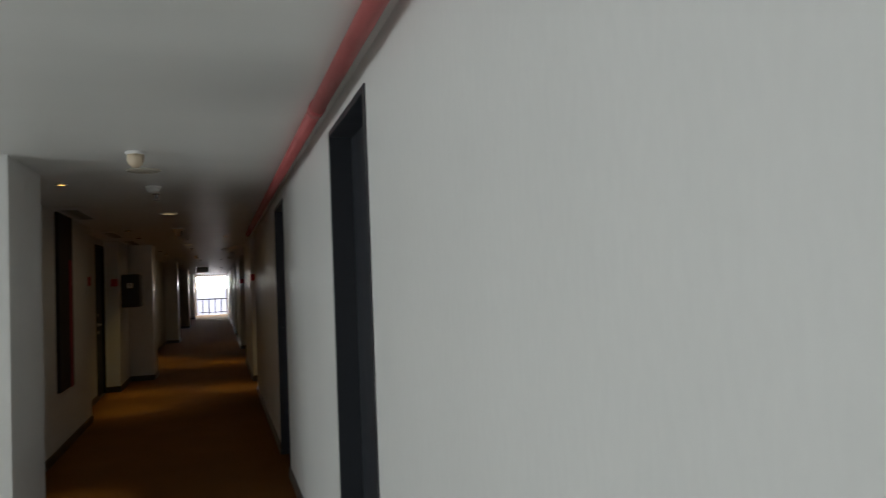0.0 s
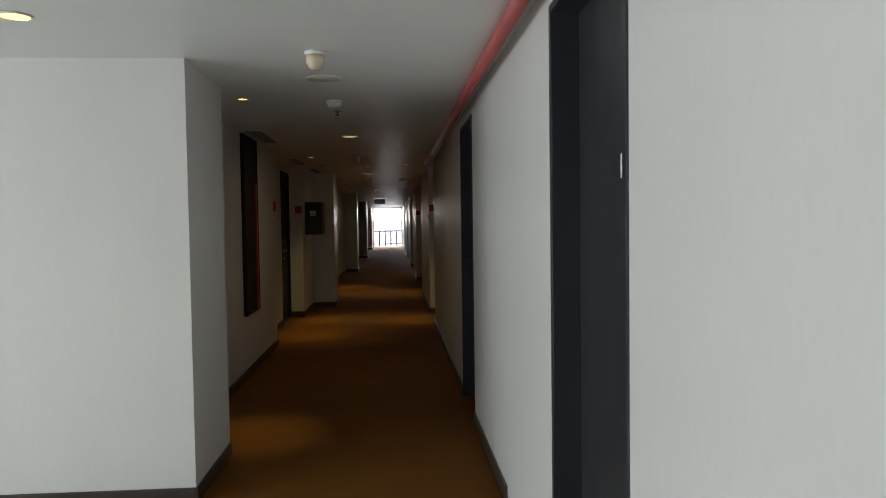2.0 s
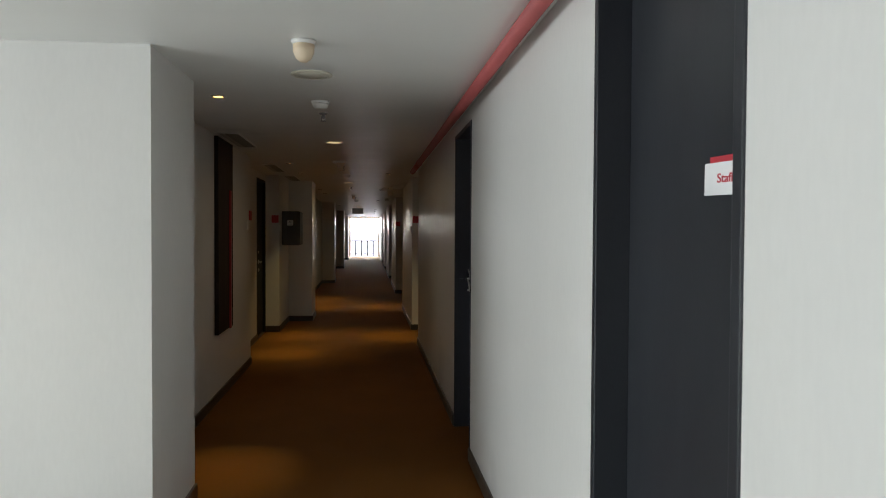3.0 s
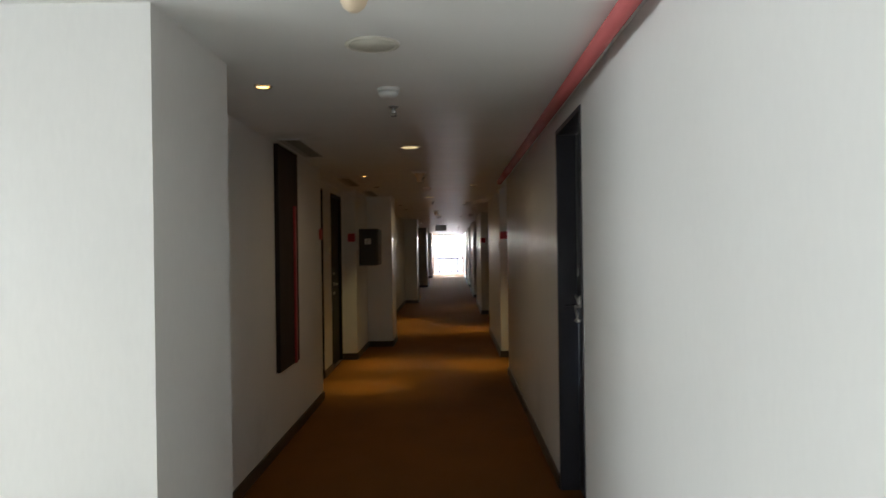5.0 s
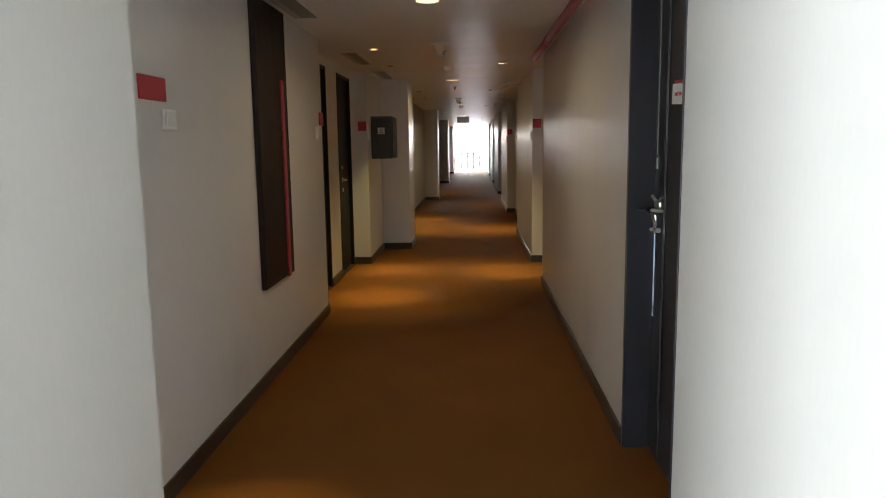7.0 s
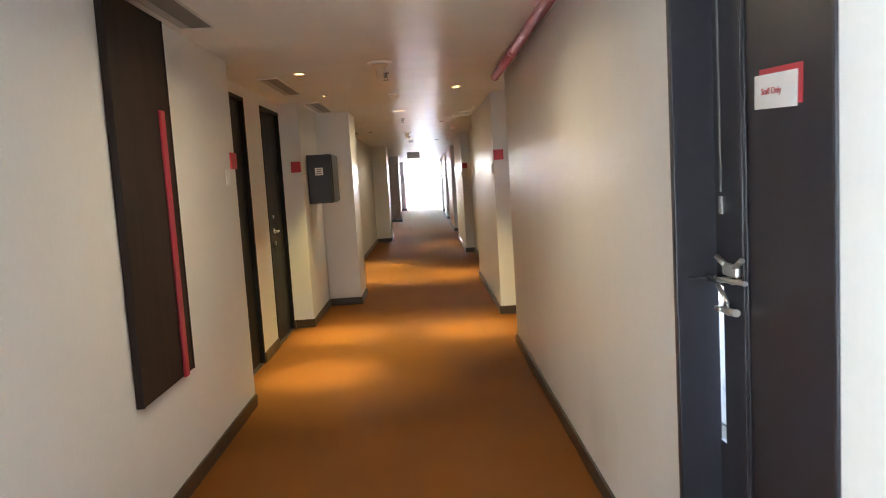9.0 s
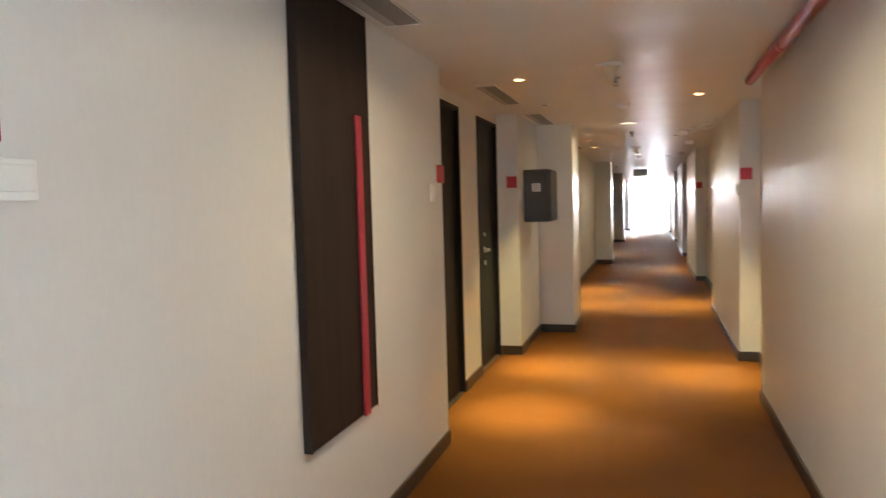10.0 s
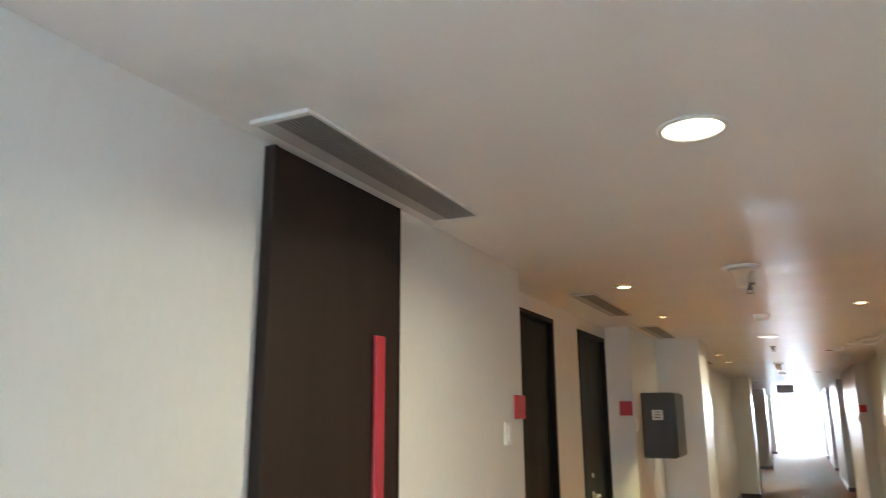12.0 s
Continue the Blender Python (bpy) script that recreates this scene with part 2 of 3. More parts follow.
structure("wall_column", boxes((LOBBY_LEFT, COLUMN, 4.570, 5.312, 0, CEIL)), WALL, "off-white wall end where the corridor begins")
for y0, y1, face in LEFT_BLOCKS:
    structure("wall_pier", boxes((LEFT + 0.001, face, y0, y1, 0, CEIL)), WHITE_WALL, "white boxed-out pier standing proud of the corridor wall")

# far end with its opening to the balcony
structure("wall_end", boxes((-1.70, -1.05, END, END + 0.2, 0, CEIL), (0.56, 0.93, END, END + 0.2, 0, CEIL), (-1.05, 0.56, END, END + 0.2, 2.16, CEIL)), WALL,
          "end wall with a bright opening to a balcony")
structure("balcony", boxes((-2.5, 2.0, END + 0.2, END + 1.6, -0.25, -0.015)), CONCRETE, "concrete balcony slab outside the end opening")
structure("backdrop", boxes((-9, 9, END + 9, END + 9.1, 1.43, 9)), SKY_GLOW, "bright overcast sky beyond the balcony")
structure("backdrop_haze", boxes((-9, 9, END + 9, END + 9.1, -7, 1.43)), HAZE_GLOW, "pale hazy distance below the horizon")

# unseen lobby behind the camera; its two windows are assumed, placed to shape the daylight
structure("wall_lobby_left", boxes((LOBBY_LEFT - 0.2, LOBBY_LEFT, LOBBY_BACK, -2.8, 0, CEIL), (LOBBY_LEFT - 0.2, LOBBY_LEFT, 3.2, 5.312, 0, CEIL),
          (LOBBY_LEFT - 0.2, LOBBY_LEFT, -2.8, 3.2, 0, 0.04), (LOBBY_LEFT - 0.2, LOBBY_LEFT, -2.8, 3.2, 1.7, CEIL)), WALL, "unseen off-white lobby wall with an assumed wide window opening")
structure("wall_lobby_back", boxes((LOBBY_LEFT - 0.2, -4.2, LOBBY_BACK - 0.2, LOBBY_BACK, 0, CEIL), (-0.2, 0.93, LOBBY_BACK - 0.2, LOBBY_BACK, 0, CEIL),
          (-4.2, -0.2, LOBBY_BACK - 0.2, LOBBY_BACK, 0, 0.04), (-4.2, -0.2, LOBBY_BACK - 0.2, LOBBY_BACK, 1.7, CEIL)), WALL, "unseen off-white lobby wall with an assumed wide window opening")
# added open gallery behind the second black door, lets daylight reach its gap
structure("wall_shaft", boxes((0.93, 1.5, 5.05, GALLERY, 0, CEIL), (0.93, 1.5, 11.0, 11.15, 0, CEIL)), WALL, "plain end walls of an added open gallery behind the service door")


# skirting, butted between openings
def skirting(name, boxes_):
    structure(name, boxes(*boxes_, bevel=0.004), SKIRT, "dark brown wooden skirting board")


H, T = 0.082, 0.014


def side_skirting(runs, openings, sign):
    out = []
    for k, (y0, y1, face) in enumerate(runs):
        y = y0
        for a, b, top in sorted(o for o in openings if y0 <= o[0] < y1) + [(y1, y1, 0)]:
            if a > y + 0.02:
                out.append((face, face - sign * T, y, a, 0.001, H))
            y = b
    return out


skirting("baseboard_right", side_skirting(runs_between(CARPET, END, RIGHT_RECESSES, RIGHT, RIGHT_BACK), RIGHT_DOORS + FAR_RIGHT_DOORS, 1))
skirting("baseboard_left", side_skirting(runs_between(5.325, END, LEFT_RECESSES, LEFT, LEFT_BACK), LEFT_DOORS + FAR_LEFT_DOORS, -1))
skirting("baseboard_recess", [(RIGHT - T, RIGHT_BACK, b - T, b, 0.001, H) for a, b in RIGHT_RECESSES] + [(LEFT_BACK, LEFT + T, b - T, b, 0.001, H) for a, b in LEFT_RECESSES])
skirting("baseboard_column", [(COLUMN, COLUMN + T, 4.570 - T, 5.312, 0.001, H), (LOBBY_LEFT, COLUMN, 4.570 - T, 4.570, 0.001, H)])
for y0, y1, face in LEFT_BLOCKS:
    skirting("baseboard_pier", [(LEFT + T, face + T, y0 - T, y0, 0.001, H), (face, face + T, y0, y1, 0.001, H)])


# ---- doors ----
def extra_door(number, side, face, leaf_at, y0, y1, label, slot=None, handle_y=None, wood=None, near=0.028):
    """A door in a side wall: lining round the opening, leaf set back in it. side is 1 for the right wall, -1 for the left."""
    door = tagged(new("door_%d" % number), label, "door", kind="structure")
    proud, back, t = face - side * 0.006, leaf_at + side * (0.006 if slot else 0.06), 0.028
    part("jamb", boxes((proud, back, y0, y0 + near, 0.0, DOOR_TOP), bevel=0.003), wood or BLACK_WOOD, door)
    part("jamb", boxes((proud, back, y1 - t, y1, 0.0, DOOR_TOP), bevel=0.003), wood or BLACK_WOOD, door)
    part("head", boxes((proud, back, y0 + near, y1 - t, DOOR_TOP - t, DOOR_TOP), bevel=0.003), wood or BLACK_WOOD, door)
    if not slot:
        part("threshold", boxes((face, back, y0 + near, y1 - t, 0.0005, 0.008)), SKIRT, door)
    a, b, top = y0 + near + 0.004, y1 - t - 0.004, DOOR_TOP - t - 0.004
    thick = side * 0.036
    if slot:
        low, high, wide = slot
        leaf = boxes((leaf_at, leaf_at + thick, a, b - wide, 0.012, top), (leaf_at, leaf_at + side * 0.008, b - wide, b, 0.012, low),
                     (leaf_at, leaf_at + side * 0.008, b - wide, b, high, top))
    else:
        leaf = boxes((leaf_at, leaf_at + thick, a, b, 0.012, top), bevel=0.002)
    leaf = part("leaf", leaf, wood or BLACK_WOOD, door)
    if handle_y:
        front = leaf_at - side * 0.001
        part("door_handle", joined(rod((front, handle_y, 1.0), (front - side * 0.05, handle_y, 1.0), 0.01),
             rod((front - side * 0.045, handle_y, 1.0), (front - side * 0.045, handle_y - 0.11, 0.995), 0.009)), STEEL, leaf, "steel lever handle")
        part("rosette", rod((front, handle_y, 1.0), (front - side * 0.008, handle_y, 1.0), 0.026, 24), STEEL, leaf)
        part("lock_cylinder", rod((front, handle_y, 0.89), (front - side * 0.012, handle_y, 0.89), 0.02, 24), STEEL, leaf)
        part("peephole", rod((front, handle_y, 1.13), (front - side * 0.01, handle_y, 1.13), 0.016, 24), STEEL, leaf)
    return door, leaf


def joined(*meshes):
    out = bmesh.new()
    for bm in meshes:
        mesh = bpy.data.meshes.new("scrap")
        bm.to_mesh(mesh)
        bm.free()
        out.from_mesh(mesh)
        bpy.data.meshes.remove(mesh)
    return out


door_a, leaf_a = extra_door(1, 1, RIGHT, 0.672, 2.60, 3.40, "closed plain black painted service door", near=0.034)
door_b, leaf_b = extra_door(2, 1, RIGHT, 0.688, 5.80, 6.598, "bolted black service door with daylight through its edge", slot=(0.615, 1.055, 0.040), wood=HAZED_BLACK_WOOD, near=0.010)
extra_door(3, -1, LEFT_BACK, LEFT_BACK - 0.03, 9.47, 10.29, "closed black wooden guest room door in a recess", wood=DARK_WOOD)
extra_door(4, -1, LEFT_BACK, LEFT_BACK - 0.03, 10.84, 11.60, "closed black wooden guest room door with steel lever", handle_y=11.16, wood=DARK_WOOD)
number = 5
for y0, y1, top in FAR_LEFT_DOORS:
    extra_door(number, -1, LEFT_BACK, LEFT_BACK - 0.03, y0, y1, "closed black wooden guest room door in a recess", handle_y=y1 - 0.1, wood=DARK_WOOD)
    number += 1
for y0, y1, top in FAR_RIGHT_DOORS:
    extra_door(number, 1, RIGHT_BACK, RIGHT_BACK + 0.03, y0, y1, "closed black wooden guest room door in a recess", handle_y=y1 - 0.1, wood=DARK_WOOD)
    number += 1

# moulding beads and fittings of the bolted door
X = 0.688
for y in (6.372, 6.392):
    part("bead", boxes((X - 0.007, X - 0.0005, y - 0.006, y + 0.006, 0.02, 2.06), bevel=0.003), HAZED_BLACK_WOOD, leaf_b)
# grey strip on the leaf stands in for daylight in the upper gap
part("gap_strip", boxes((X - 0.004, X - 0.0005, 6.522, 6.529, 1.31, 2.06)), VENT_GREY, leaf_b)
part("strike_plate", boxes((X - 0.005, X - 0.0005, 6.517, 6.534, 1.251, 1.298)), STEEL, leaf_b, "small steel plate")
part("hasp_plate", joined(boxes((X - 0.020, X - 0.0005, 6.405, 6.492, 1.092, 1.126), bevel=0.008), rod((X - 0.014, 6.420, 1.120), (X - 0.018, 6.368, 1.144), 0.0075),
     rod((X - 0.014, 6.480, 1.120), (X - 0.018, 6.522, 1.138), 0.0075)), STEEL, leaf_b, "scratched steel hasp plate with two ears")
part("slide_bolt", joined(rod((X - 0.026, 6.335, 1.091), (X - 0.026, 6.500, 1.080), 0.0065), boxes((X - 0.032, X - 0.0005, 6.400, 6.410, 1.078, 1.0915), bevel=0.002),
            boxes((X - 0.032, X - 0.0005, 6.466, 6.476, 1.074, 1.0895), bevel=0.002)), STEEL, leaf_b, "worn steel slide bolt")
part("bolt_barrel", rod((X - 0.026, 6.5005, 1.080), (X - 0.026, 6.552, 1.078), 0.011), RAIL_IRON, leaf_b, "dark iron bolt barrel")
part("bolt_lever", rod((X - 0.030, 6.540, 1.078), (X - 0.080, 6.575, 1.076), 0.0035), GREY_METAL, leaf_b, "dark bent bolt lever")
part("hasp_strap", rod((X - 0.022, 6.512, 1.066), (X - 0.020, 6.452, 1.022), 0.006), STEEL, leaf_b)
padlock = part("padlock", joined(rod((X - 0.020, 6.400, 1.006), (X - 0.020, 6.452, 1.000), 0.010), rod((X - 0.020, 6.486, 1.000), (X - 0.018, 6.528, 0.996), 0.008), boxes((X - 0.026, X - 0.010, 6.440, 6.495, 0.992, 1.010), bevel=0.005)), STEEL, leaf_b, "small brass-grey padlock")
part("shackle", joined(rod((X - 0.020, 6.450, 1.008), (X - 0.020, 6.456, 1.030), 0.0035), rod((X - 0.020, 6.476, 1.008), (X - 0.020, 6.470, 1.034), 0.0035)), STEEL, padlock)


def lettering(text, size):
    curve = bpy.data.curves.new("lettering", "FONT")
    curve.body, curve.size, curve.align_x, curve.align_y, curve.extrude = text, size, "CENTER", "CENTER", 0.0004
    curve.offset = 0.0002
    holder = new("lettering_source", curve)
    bpy.context.view_layer.update()
    mesh = bpy.data.meshes.new_from_object(holder.evaluated_get(bpy.context.evaluated_depsgraph_get()))
    bpy.data.objects.remove(holder)
    mesh.materials.clear()
    mesh.materials.append(RED_INK)
    return mesh


STAFF = lettering("Staff Only", 0.031)


def staff_sign(x, y0, y1, z0, z1, tilt, shift, wide=1.0, tall=1.0):
    """Two cards on a door leaf of the right wall: a red one behind, a white one with red words in front."""
    sign = thing("staff_sign", "white paper sign with red letters on a red card", "sign", "staff signs")
    cy, cz, w, h = (y0 + y1) / 2, (z0 + z1) / 2, (y1 - y0) / 2, (z1 - z0) / 2
    sign.matrix_world = Matrix.Translation((x, cy, cz)) @ Matrix.Rotation(radians(tilt), 4, "X")
    part("backing_card", boxes((-0.0025, -0.0005, -w - 0.016, w - 0.016, -h + 0.006, h + 0.013)), RED_PLASTIC, sign, "red card")
    part("white_card", boxes((-0.006, -0.003, -w, w, -h, h)), PAPER, sign, "white paper card")
    words = new("lettering", STAFF)
    words.parent = sign
    words.matrix_basis = Matrix.Translation((-0.0068, -shift, 0)) @ Matrix(((0, 0, -1, 0), (-1, 0, 0, 0), (0, 1, 0, 0), (0, 0, 0, 1))) @ Matrix.Diagonal((wide, tall, 1, 1))
    tagged(words, "red printed words")


staff_sign(0.672, 2.674, 2.916, 1.491, 1.558, 1.4, 0.012, 1.25, 0.85)
staff_sign(0.688, 6.122, 6.312, 1.501, 1.577, 2.8, -0.014, 0.75, 0.66)


# ---- red pipe under the ceiling ----
pipe = thing("fire_pipe", "faded red sprinkler pipe running under the ceiling", "pipe")
PX, PZ, PR = 0.502, 2.153, 0.030
for y0, y1 in ((-2.9, 3.2), (3.2, 9.2), (9.2, 10.36)):
    part("pipe_length", rod((PX, y0, PZ), (PX, y1 - 0.002, PZ), PR, 24), RED_PAINT, pipe)
for y in (3.2, 9.2):
    part("coupling", rod((PX, y - 0.04, PZ), (PX, y + 0.04, PZ), PR + 0.004, 24), RED_PAINT, pipe)
for y, x in ((14.32, 0.25), (16.0, 0.40), (18.6, 0.40)):
    box_ = thing("junction_box", "white plastic cable junction box under the ceiling", "box", "junction boxes")
    part("body", boxes((x - 0.05, x + 0.05, y - 0.05, y + 0.05, CEIL - 0.05, CEIL - 0.0005), bevel=0.006), WHITE_PLASTIC, box_)
    part("lid", boxes((x - 0.046, x + 0.046, y - 0.046, y + 0.046, CEIL - 0.056, CEIL - 0.0505), bevel=0.002), WHITE_PLASTIC, box_)


conduit = thing("flexible_conduit", "loose white flexible conduit looping under the ceiling", "conduit")
for a, b, sag in (((0.56, 13.05), (0.27, 14.26), 0.055), ((0.565, 13.3), (0.30, 13.9), 0.035), ((0.50, 12.9), (0.36, 13.65), 0.03)):
    line = bmesh.new()
    steps, ring = 40, 8
    rows_ = []
    for k in range(steps + 1):
        f = k / steps
        cx, cy = a[0] + (b[0] - a[0]) * f + 0.03 * math.sin(7 * f), a[1] + (b[1] - a[1]) * f
        cz = CEIL - 0.014 - sag * (math.sin(math.pi * f) ** 2) * (1 + 0.4 * math.sin(9 * f))
        r = 0.0105 + 0.0015 * (k % 2)
        rows_.append([line.verts.new((cx + r * math.cos(2 * math.pi * q / ring), cy, cz + r * math.sin(2 * math.pi * q / ring))) for q in range(ring)])
    for low, high in zip(rows_, rows_[1:]):
        for q in range(ring):
            line.faces.new((low[q], low[(q + 1) % ring], high[(q + 1) % ring], high[q]))
    line.faces.new(rows_[0])
    line.faces.new(rows_[-1])
    bmesh.ops.recalc_face_normals(line, faces=line.faces[:])
    part("conduit_length", line, WHITE_PLASTIC, conduit)

# ---- downlights ----
def downlight(x, y, radius, watts, cone, colour):
    lamp = thing("downlight", "round recessed downlight glowing warm in the ceiling", "ceiling light", "downlights")
    ring = lathe([(radius, CEIL - 0.0005), (radius + 0.014, CEIL - 0.0005), (radius + 0.014, CEIL - 0.004), (radius + 0.004, CEIL - 0.008), (radius, CEIL - 0.006)], x, y, hollow=True)
    part("trim_ring", ring, VENT_WHITE if radius > 0.06 else TRIM_METAL, lamp)
    drop = 0.009 if radius > 0.06 else 0.005
    part("lamp_glass", lathe([(0.001, CEIL - 0.0006), (radius - 0.001, CEIL - 0.0006), (radius - 0.001, CEIL - 0.003), (radius * 0.8, CEIL - drop * 0.8), (0.001, CEIL - drop)], x, y), BIG_LAMP if radius > 0.06 else LAMP, lamp, "glowing warm glass")
    if watts and cone > 100:
        wide_lamp(x, y, watts, colour)
    elif watts:
        spot(x, y, watts * 0.62, cone, colour)
        if y > 6:
            spot(x, y, watts * 0.30, cone * 2.1, colour)


WARM, CREAM = (1.0, 0.81, 0.31), (1.0, 0.77, 0.46)
for x, y in ((-0.908, 5.711), (-0.943, 9.842), (-0.955, 11.19), (0.229, 11.085), (-0.93, 14.9), (0.20, 14.9), (-0.93, 16.3), (0.20, 19.6), (-0.93, 23.5)):
    downlight(x, y, 0.020 if y == 11.19 else 0.030, 46 if y < 6 else 54 if y < 18 else 24, 31, WARM)
for x, y in ((-0.343, 7.765), (-0.35, 13.0)):
    downlight(x, y, 0.068, 1.05 if y < 10 else 0.8, 150, CREAM)
downlight(-1.384, 3.862, 0.055, 7, 90, CREAM)
for y in (18.7, 24.2, 29.7):
    downlight(-0.35, y, 0.074, 0.8, 150, CREAM)
for y in (27.2, 29.3, 33.0):
    downlight(0.22, y, 0.032, 0, 0, WARM)


# ---- ceiling fittings ----
def beacon(x, y, flange, radius, depth, plastic=CREAM_PLASTIC):
    ob = thing("ceiling_sounder", "yellowed cream bell-shaped alarm sounder on the ceiling", "alarm", "ceiling sounders")
    c = CEIL - 0.0005
    part("base", lathe([(0.001, c), (flange, c), (flange, c - 0.01), (flange * 0.9, c - 0.016), (0.001, c - 0.016)], x, y), WHITE_PLASTIC, ob)
    part("dome", lathe([(0.001, c - 0.0165), (radius, c - 0.0165), (radius * 0.97, c - depth * 0.55), (radius * 0.72, c - depth * 0.85), (radius * 0.35, c - depth), (0.001, c - depth)], x, y), plastic, ob)


def bell_sounder(x, y):
    """A trumpet-shaped sounder hanging mouth up from a wide flange."""
    ob = thing("ceiling_sounder", "cream trumpet-shaped alarm sounder on a wide white flange", "alarm", "ceiling sounders")
    c = CEIL - 0.0005
    part("base", lathe([(0.001, c), (0.084, c), (0.084, c - 0.006), (0.074, c - 0.013), (0.001, c - 0.013)], x, y), WHITE_PLASTIC, ob)
    part("horn", lathe([(0.001, c - 0.0135), (0.060, c - 0.0135), (0.046, c - 0.024), (0.036, c - 0.040), (0.029, c - 0.062), (0.026, c - 0.090), (0.022, c - 0.097), (0.001, c - 0.098)], x, y), CREAM_PLASTIC, ob)


beacon(-0.310, 4.436, 0.050, 0.044, 0.085)
bell_sounder(-0.355, 9.57)
beacon(-0.355, 16.9, 0.070, 0.036, 0.09)

plate = thing("ceiling_speaker", "flat round off-white ceiling speaker grille", "speaker")
part("rim", lathe([(0.085, CEIL - 0.0005), (0.102, CEIL - 0.0005), (0.102, CEIL - 0.006), (0.088, CEIL - 0.010), (0.085, CEIL - 0.006)], -0.326, 5.06, hollow=True), DISC, plate)
part("grille", lathe([(0.001, CEIL - 0.0005), (0.084, CEIL - 0.0005), (0.084, CEIL - 0.007), (0.001, CEIL - 0.009)], -0.326, 5.06), DISC, plate)


def smoke_detector(x, y):
    ob = thing("smoke_detector", "white round plastic smoke detector on the ceiling", "smoke detector", "smoke detectors")
    c = CEIL - 0.0005
    part("base", lathe([(0.001, c), (0.054, c), (0.054, c - 0.012), (0.001, c - 0.012)], x, y), WHITE_PLASTIC, ob)
    part("head", lathe([(0.001, c - 0.0125), (0.048, c - 0.0125), (0.046, c - 0.028), (0.034, c - 0.042), (0.001, c - 0.045)], x, y), WHITE_PLASTIC, ob)


smoke_detector(-0.332, 5.809)
smoke_detector(-0.34, 11.4)
smoke_detector(-0.34, 19.6)


def sprinkler(x, y):
    ob = thing("sprinkler_head", "small pendent metal sprinkler head under the ceiling", "sprinkler", "sprinkler heads")
    c = CEIL - 0.0005
    part("escutcheon", lathe([(0.001, c), (0.030, c), (0.022, c - 0.008), (0.001, c - 0.008)], x, y, 24), VENT_GREY, ob)
    part("body", joined(lathe([(0.001, c - 0.0085), (0.010, c - 0.0085), (0.009, c - 0.035), (0.001, c - 0.035)], x, y, 16),
         boxes((x - 0.014, x - 0.010, y - 0.003, y + 0.003, c - 0.05, c - 0.02), (x + 0.010, x + 0.014, y - 0.003, y + 0.003, c - 0.05, c - 0.02))), VENT_GREY, ob)
    part("deflector", lathe([(0.001, c - 0.05), (0.019, c - 0.05), (0.019, c - 0.053), (0.001, c - 0.053)], x, y, 16), VENT_GREY, ob)


for y in (6.24, 10.06, 14.1, 18.0):
    sprinkler(-0.343, y)


def ceiling_vent(x0, x1, y0, y1):
    ob = thing("ceiling_vent", "long grey slotted air diffuser with white frame beside the wall", "vent", "ceiling vents")
    c, d, w, inner = CEIL - 0.0005, 0.011, 0.018, x0 + 0.050
    part("frame", joined(boxes((x0, x1, y0, y0 + w, c - d, c), bevel=0.002), boxes((x0, x1, y1 - w, y1, c - d, c), bevel=0.002),
         boxes((x1 - 0.008, x1, y0 + w, y1 - w, c - d * 0.7, c))), VENT_WHITE, ob, "white painted metal frame")
    part("side_plate", boxes((x0, inner, y0 + w, y1 - w, c - d * 0.6, c), bevel=0.002), VENT_PALE, ob, "pale grey metal plate")
    part("backing", boxes((inner, x1 - 0.008, y0 + w, y1 - w, c - 0.003, c)), VENT_GREY, ob)
    count = 9
    step = (x1 - 0.008 - inner) / count
    for k in range(count):
        a = inner + k * step
        slat = boxes((a + 0.0004, a + step - 0.0008, y0 + w, y1 - w, c - d + 0.003, c - d + 0.0045))
        bmesh.ops.rotate(slat, cent=(a + step / 2, 0, c - d + 0.004), matrix=Matrix.Rotation(radians(3), 3, "Y"), verts=slat.verts[:])
        part("slat", slat, VENT_GREY, ob)


ceiling_vent(-1.232, -1.072, 7.27, 8.22)
ceiling_vent(-1.268, -1.125, 9.96, 10.96)
ceiling_vent(-1.225, -1.075, 11.66, 12.66)
ceiling_vent(-1.275, -1.130, 15.6, 16.5)


# ---- boards on the walls ----
def wall_board(side, face, y0, y1, z0, z1, strip_y, strip_top, label):
    ob = thing("wall_board", label, "wall panel")
    front = face - side * 0.030
    part("board", boxes((face - side * 0.001, front, y0, y1, z0, z1), bevel=0.003), BROWN_BOARD, ob, "dark brown laminated board")
    for a, b in ((y0 - 0.010, y0 - 0.0005), (y1 + 0.0005, y1 + 0.010)):
        part("edge_trim", boxes((face - side * 0.001, front - side * 0.004, a, b, z0, z1), bevel=0.002), BROWN_BOARD, ob)
    part("red_strip", boxes((front - side * 0.0005, front - side * 0.014, strip_y - 0.026, strip_y + 0.026, z0 - 0.004, strip_top), bevel=0.004), RED_STRIP, ob, "bright red plastic strip")


wall_board(-1, LEFT, 7.392, 7.988, 0.563, 2.176, 7.870, 1.762, "tall dark brown board with a red strip on the wall")


# ---- number plates and switches ----
def number_plate(b):
    x0, x1, y0, y1, z0, z1 = b
    ob = thing("room_sign", "small plain red plastic plate on the wall", "sign", "red wall plates")
    part("plate", boxes(b, bevel=0.002), RED_PLASTIC, ob)


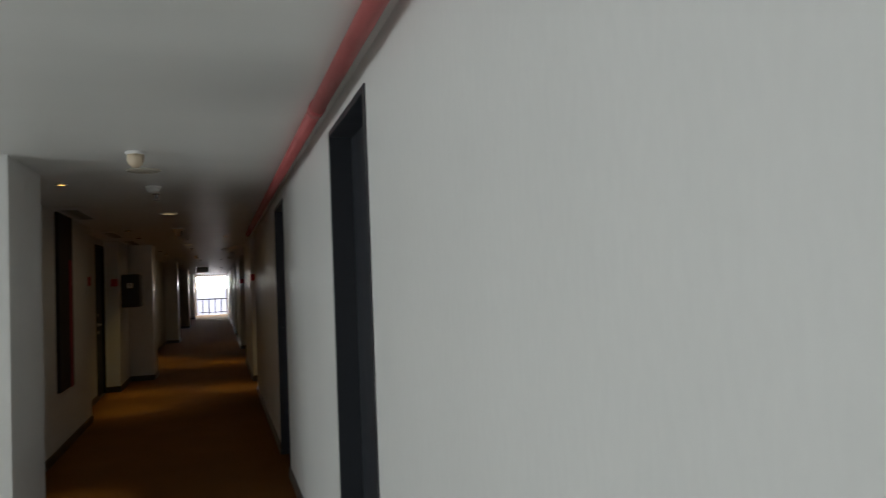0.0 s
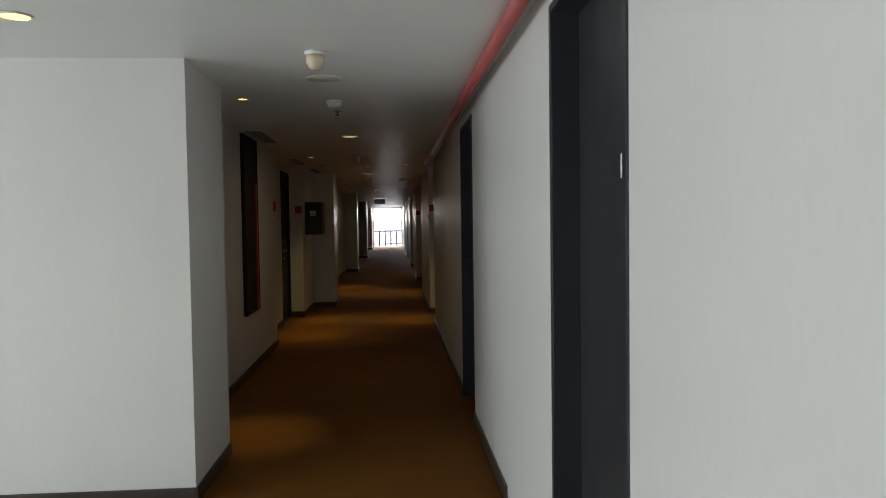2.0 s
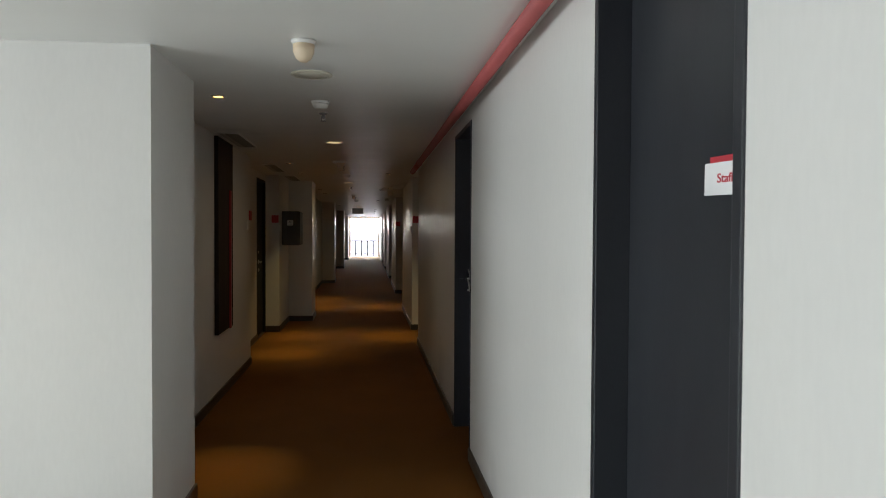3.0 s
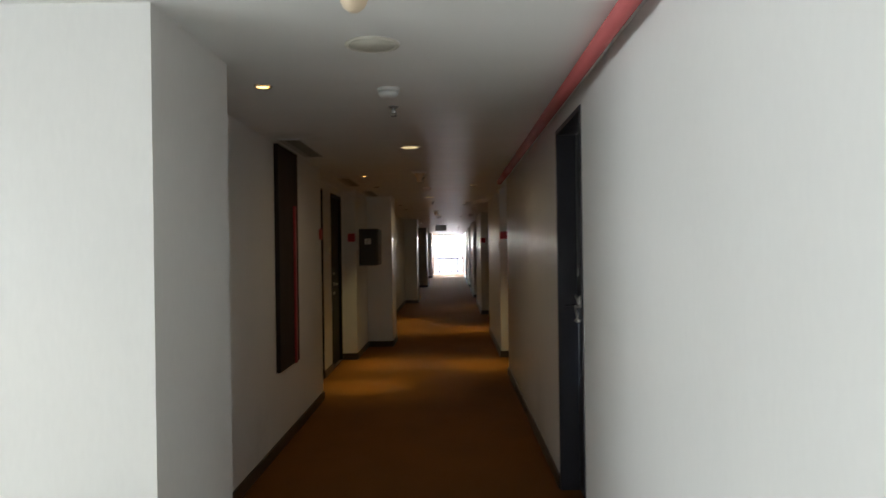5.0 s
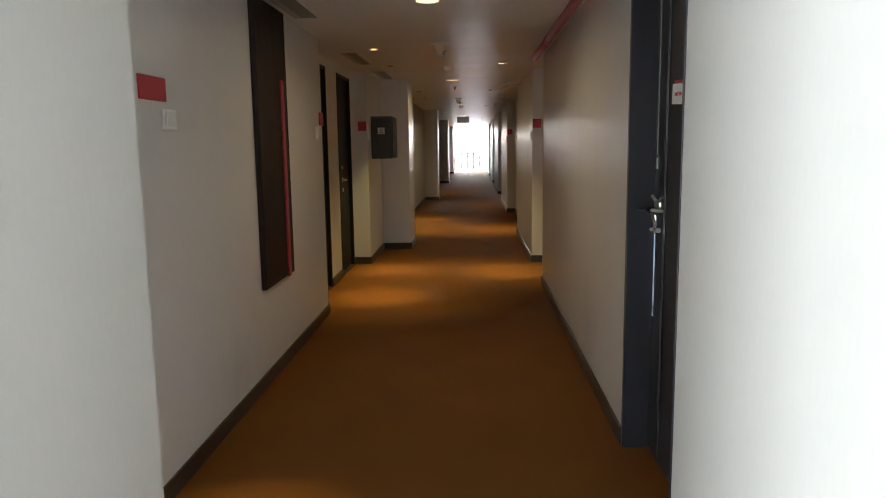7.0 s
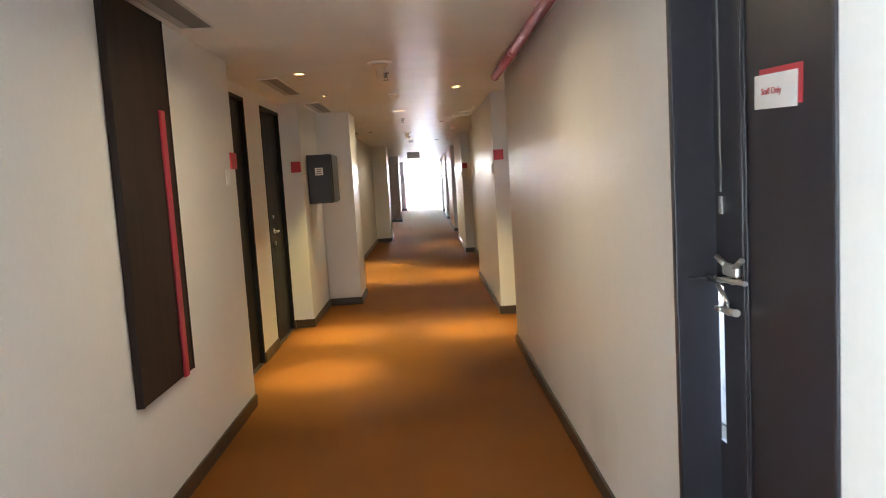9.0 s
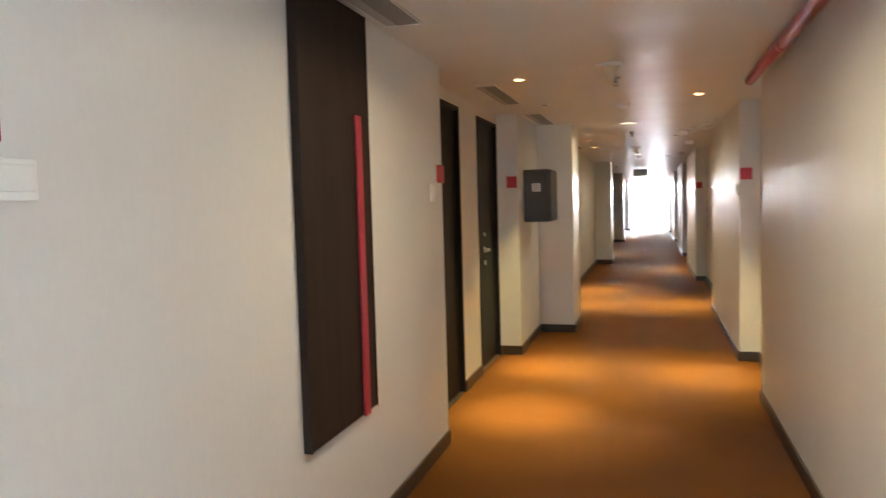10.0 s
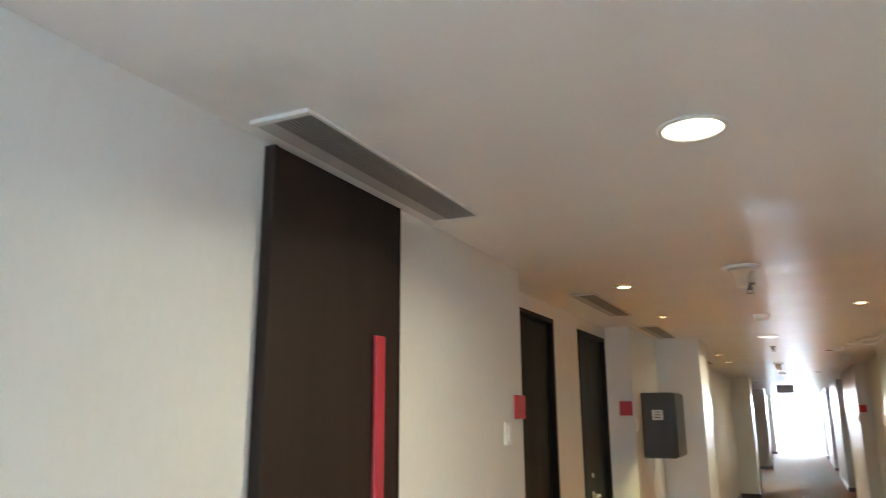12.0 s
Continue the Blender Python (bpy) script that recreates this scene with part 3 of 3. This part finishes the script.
def wall_switch(side, face, y0, y1, z0, z1):
    ob = thing("wall_switch", "white plastic switch plate on the wall", "switch", "wall switches")
    part("plate", boxes((face - side * 0.0005, face - side * 0.012, y0, y1, z0, z1), bevel=0.003), WHITE_PLASTIC, ob)
    part("rocker", boxes((face - side * 0.0125, face - side * 0.017, y0 + 0.018, y1 - 0.012, z0 + 0.016, z1 - 0.012), bevel=0.002), WHITE_PLASTIC, ob)


number_plate((LEFT + 0.0005, LEFT + 0.008, 6.035, 6.262, 1.543, 1.632))
wall_switch(-1, LEFT, 6.215, 6.335, 1.435, 1.515)
number_plate((LEFT + 0.0005, LEFT + 0.012, 9.06, 9.18, 1.522, 1.622))
wall_switch(-1, LEFT, 8.932, 8.998, 1.418, 1.512)
number_plate((-1.384, -1.290, 11.618, 11.6295, 1.526, 1.630))
wall_switch(-1, LEFT, 11.66, 11.76, 1.41, 1.50)
number_plate((0.586, 0.682, 11.658, 11.6695, 1.533, 1.631))
number_plate((0.586, 0.682, 17.688, 17.6995, 1.533, 1.631))
wall_switch(1, RIGHT, 17.76, 17.88, 1.40, 1.50)
wall_switch(1, RIGHT, 11.74, 11.84, 1.40, 1.50)
wall_switch(1, RIGHT, 14.5, 14.6, 1.40, 1.50)

# ---- grey cabinet on the left wall ----
cabinet = thing("meter_cabinet", "grey painted steel cabinet with a white label on the wall", "cabinet")
body = part("body", boxes((LEFT + 0.0005, -1.040, 11.92, 12.40, 1.205, 1.697), bevel=0.006), GREY_METAL, cabinet)
part("cover", boxes((LEFT + 0.012, -1.052, 11.906, 11.9195, 1.217, 1.685), bevel=0.005), GREY_METAL, cabinet)
part("door", boxes((-1.0395, -1.026, 11.93, 12.39, 1.215, 1.687), bevel=0.004), GREY_METAL, cabinet)
label_ = part("label", boxes((-1.200, -1.118, 11.903, 11.9055, 1.49, 1.566)), PAPER, cabinet, "white paper label")
for k in range(3):
    part("print_bar", boxes((-1.185 + 0.004 * k, -1.135, 11.9015, 11.9025, 1.505 + 0.02 * k, 1.513 + 0.02 * k)), GREY_INK, label_)

# ---- far end ----
exit_sign = thing("hanging_sign", "pale grey rectangular sign box hanging from the ceiling", "sign")
part("box", boxes((-0.56, -0.20, 24.97, 25.03, 1.975, 2.16), bevel=0.006), VENT_PALE, exit_sign)
for x in (-0.48, -0.28):
    part("hanger", rod((x, 25.0, 2.158), (x, 25.0, CEIL - 0.001), 0.006), STEEL, exit_sign)
window_1 = tagged(new("window_1"), "open balcony doorway with a pale frame", "window", kind="structure")
part("window_frame", boxes((-1.05, -1.00, END + 0.04, END + 0.12, 0, 2.16), (0.51, 0.56, END + 0.04, END + 0.12, 0, 2.16), (-1.00, 0.51, END + 0.04, END + 0.12, 2.11, 2.16)), WHITE_WALL, window_1)
railing = thing("balcony_railing", "dark iron balcony railing with thin upright bars", "railing")
RY = END + 1.0
part("top_rail", boxes((-2.4, 1.9, RY - 0.03, RY + 0.03, 0.82, 0.89), bevel=0.006), RAIL_IRON, railing)
part("bottom_rail", boxes((-2.4, 1.9, RY - 0.015, RY + 0.015, 0.10, 0.14)), RAIL_IRON, railing)
for k in range(14):
    x = -2.39 + k * 0.33
    part("bar", boxes((x - 0.035, x + 0.035, RY - 0.016, RY + 0.016, -0.014, 0.818)), RAIL_IRON, railing)

# ---- edge strip and lobby tiles ----
tagged(part("trim", boxes((COLUMN, RIGHT - 0.001, CARPET - 0.022, CARPET - 0.001, -0.011, 0.004), bevel=0.002), SKIRT), "dark strip where carpet meets tiles", "trim", kind="structure")
tile_floor = tagged(new("lobby_floor"), "pale polished stone tiles of the lobby floor", "floor", kind="structure")
tile_mesh = bpy.data.meshes.new("tile")
bm = boxes((0.0015, 0.5985, 0.0015, 0.5985, -0.012, 0.0), bevel=0.002)
bm.to_mesh(tile_mesh)
bm.free()
tile_mesh.materials.append(TILE)
for i in range(15):
    for j in range(13):
        x, y = RIGHT - 0.6 * (i + 1), CARPET - 0.022 - 0.6 * (j + 1)
        if x > LOBBY_LEFT - 0.59 and y > LOBBY_BACK - 0.59:
            tile = new("tile", tile_mesh)
            tile.parent = tile_floor
            tile.location = (x, y, 0)

# ---- low tiled wall added behind the service door, in place of a tiled room ----
parapet = tagged(new("wall_added_tiles"), "low white tiled wall standing in for the tiled room behind the service door", "wall", kind="structure")
part("core", boxes((1.412, 1.50, GALLERY, 11.0, -0.012, 0.62)), GROUT, parapet)
glaze = bpy.data.meshes.new("glazed_tile")
bm = boxes((-0.008, 0.0, 0.002, 0.298, 0.002, 0.198), bevel=0.0015)
bm.to_mesh(glaze)
bm.free()
glaze.materials.append(WHITE_PLASTIC)
for i in range(19):
    for j in range(3):
        piece = new("tile", glaze)
        piece.parent = parapet
        piece.location = (1.4115, GALLERY + 0.02 + 0.3 * i, 0.005 + 0.2 * j)
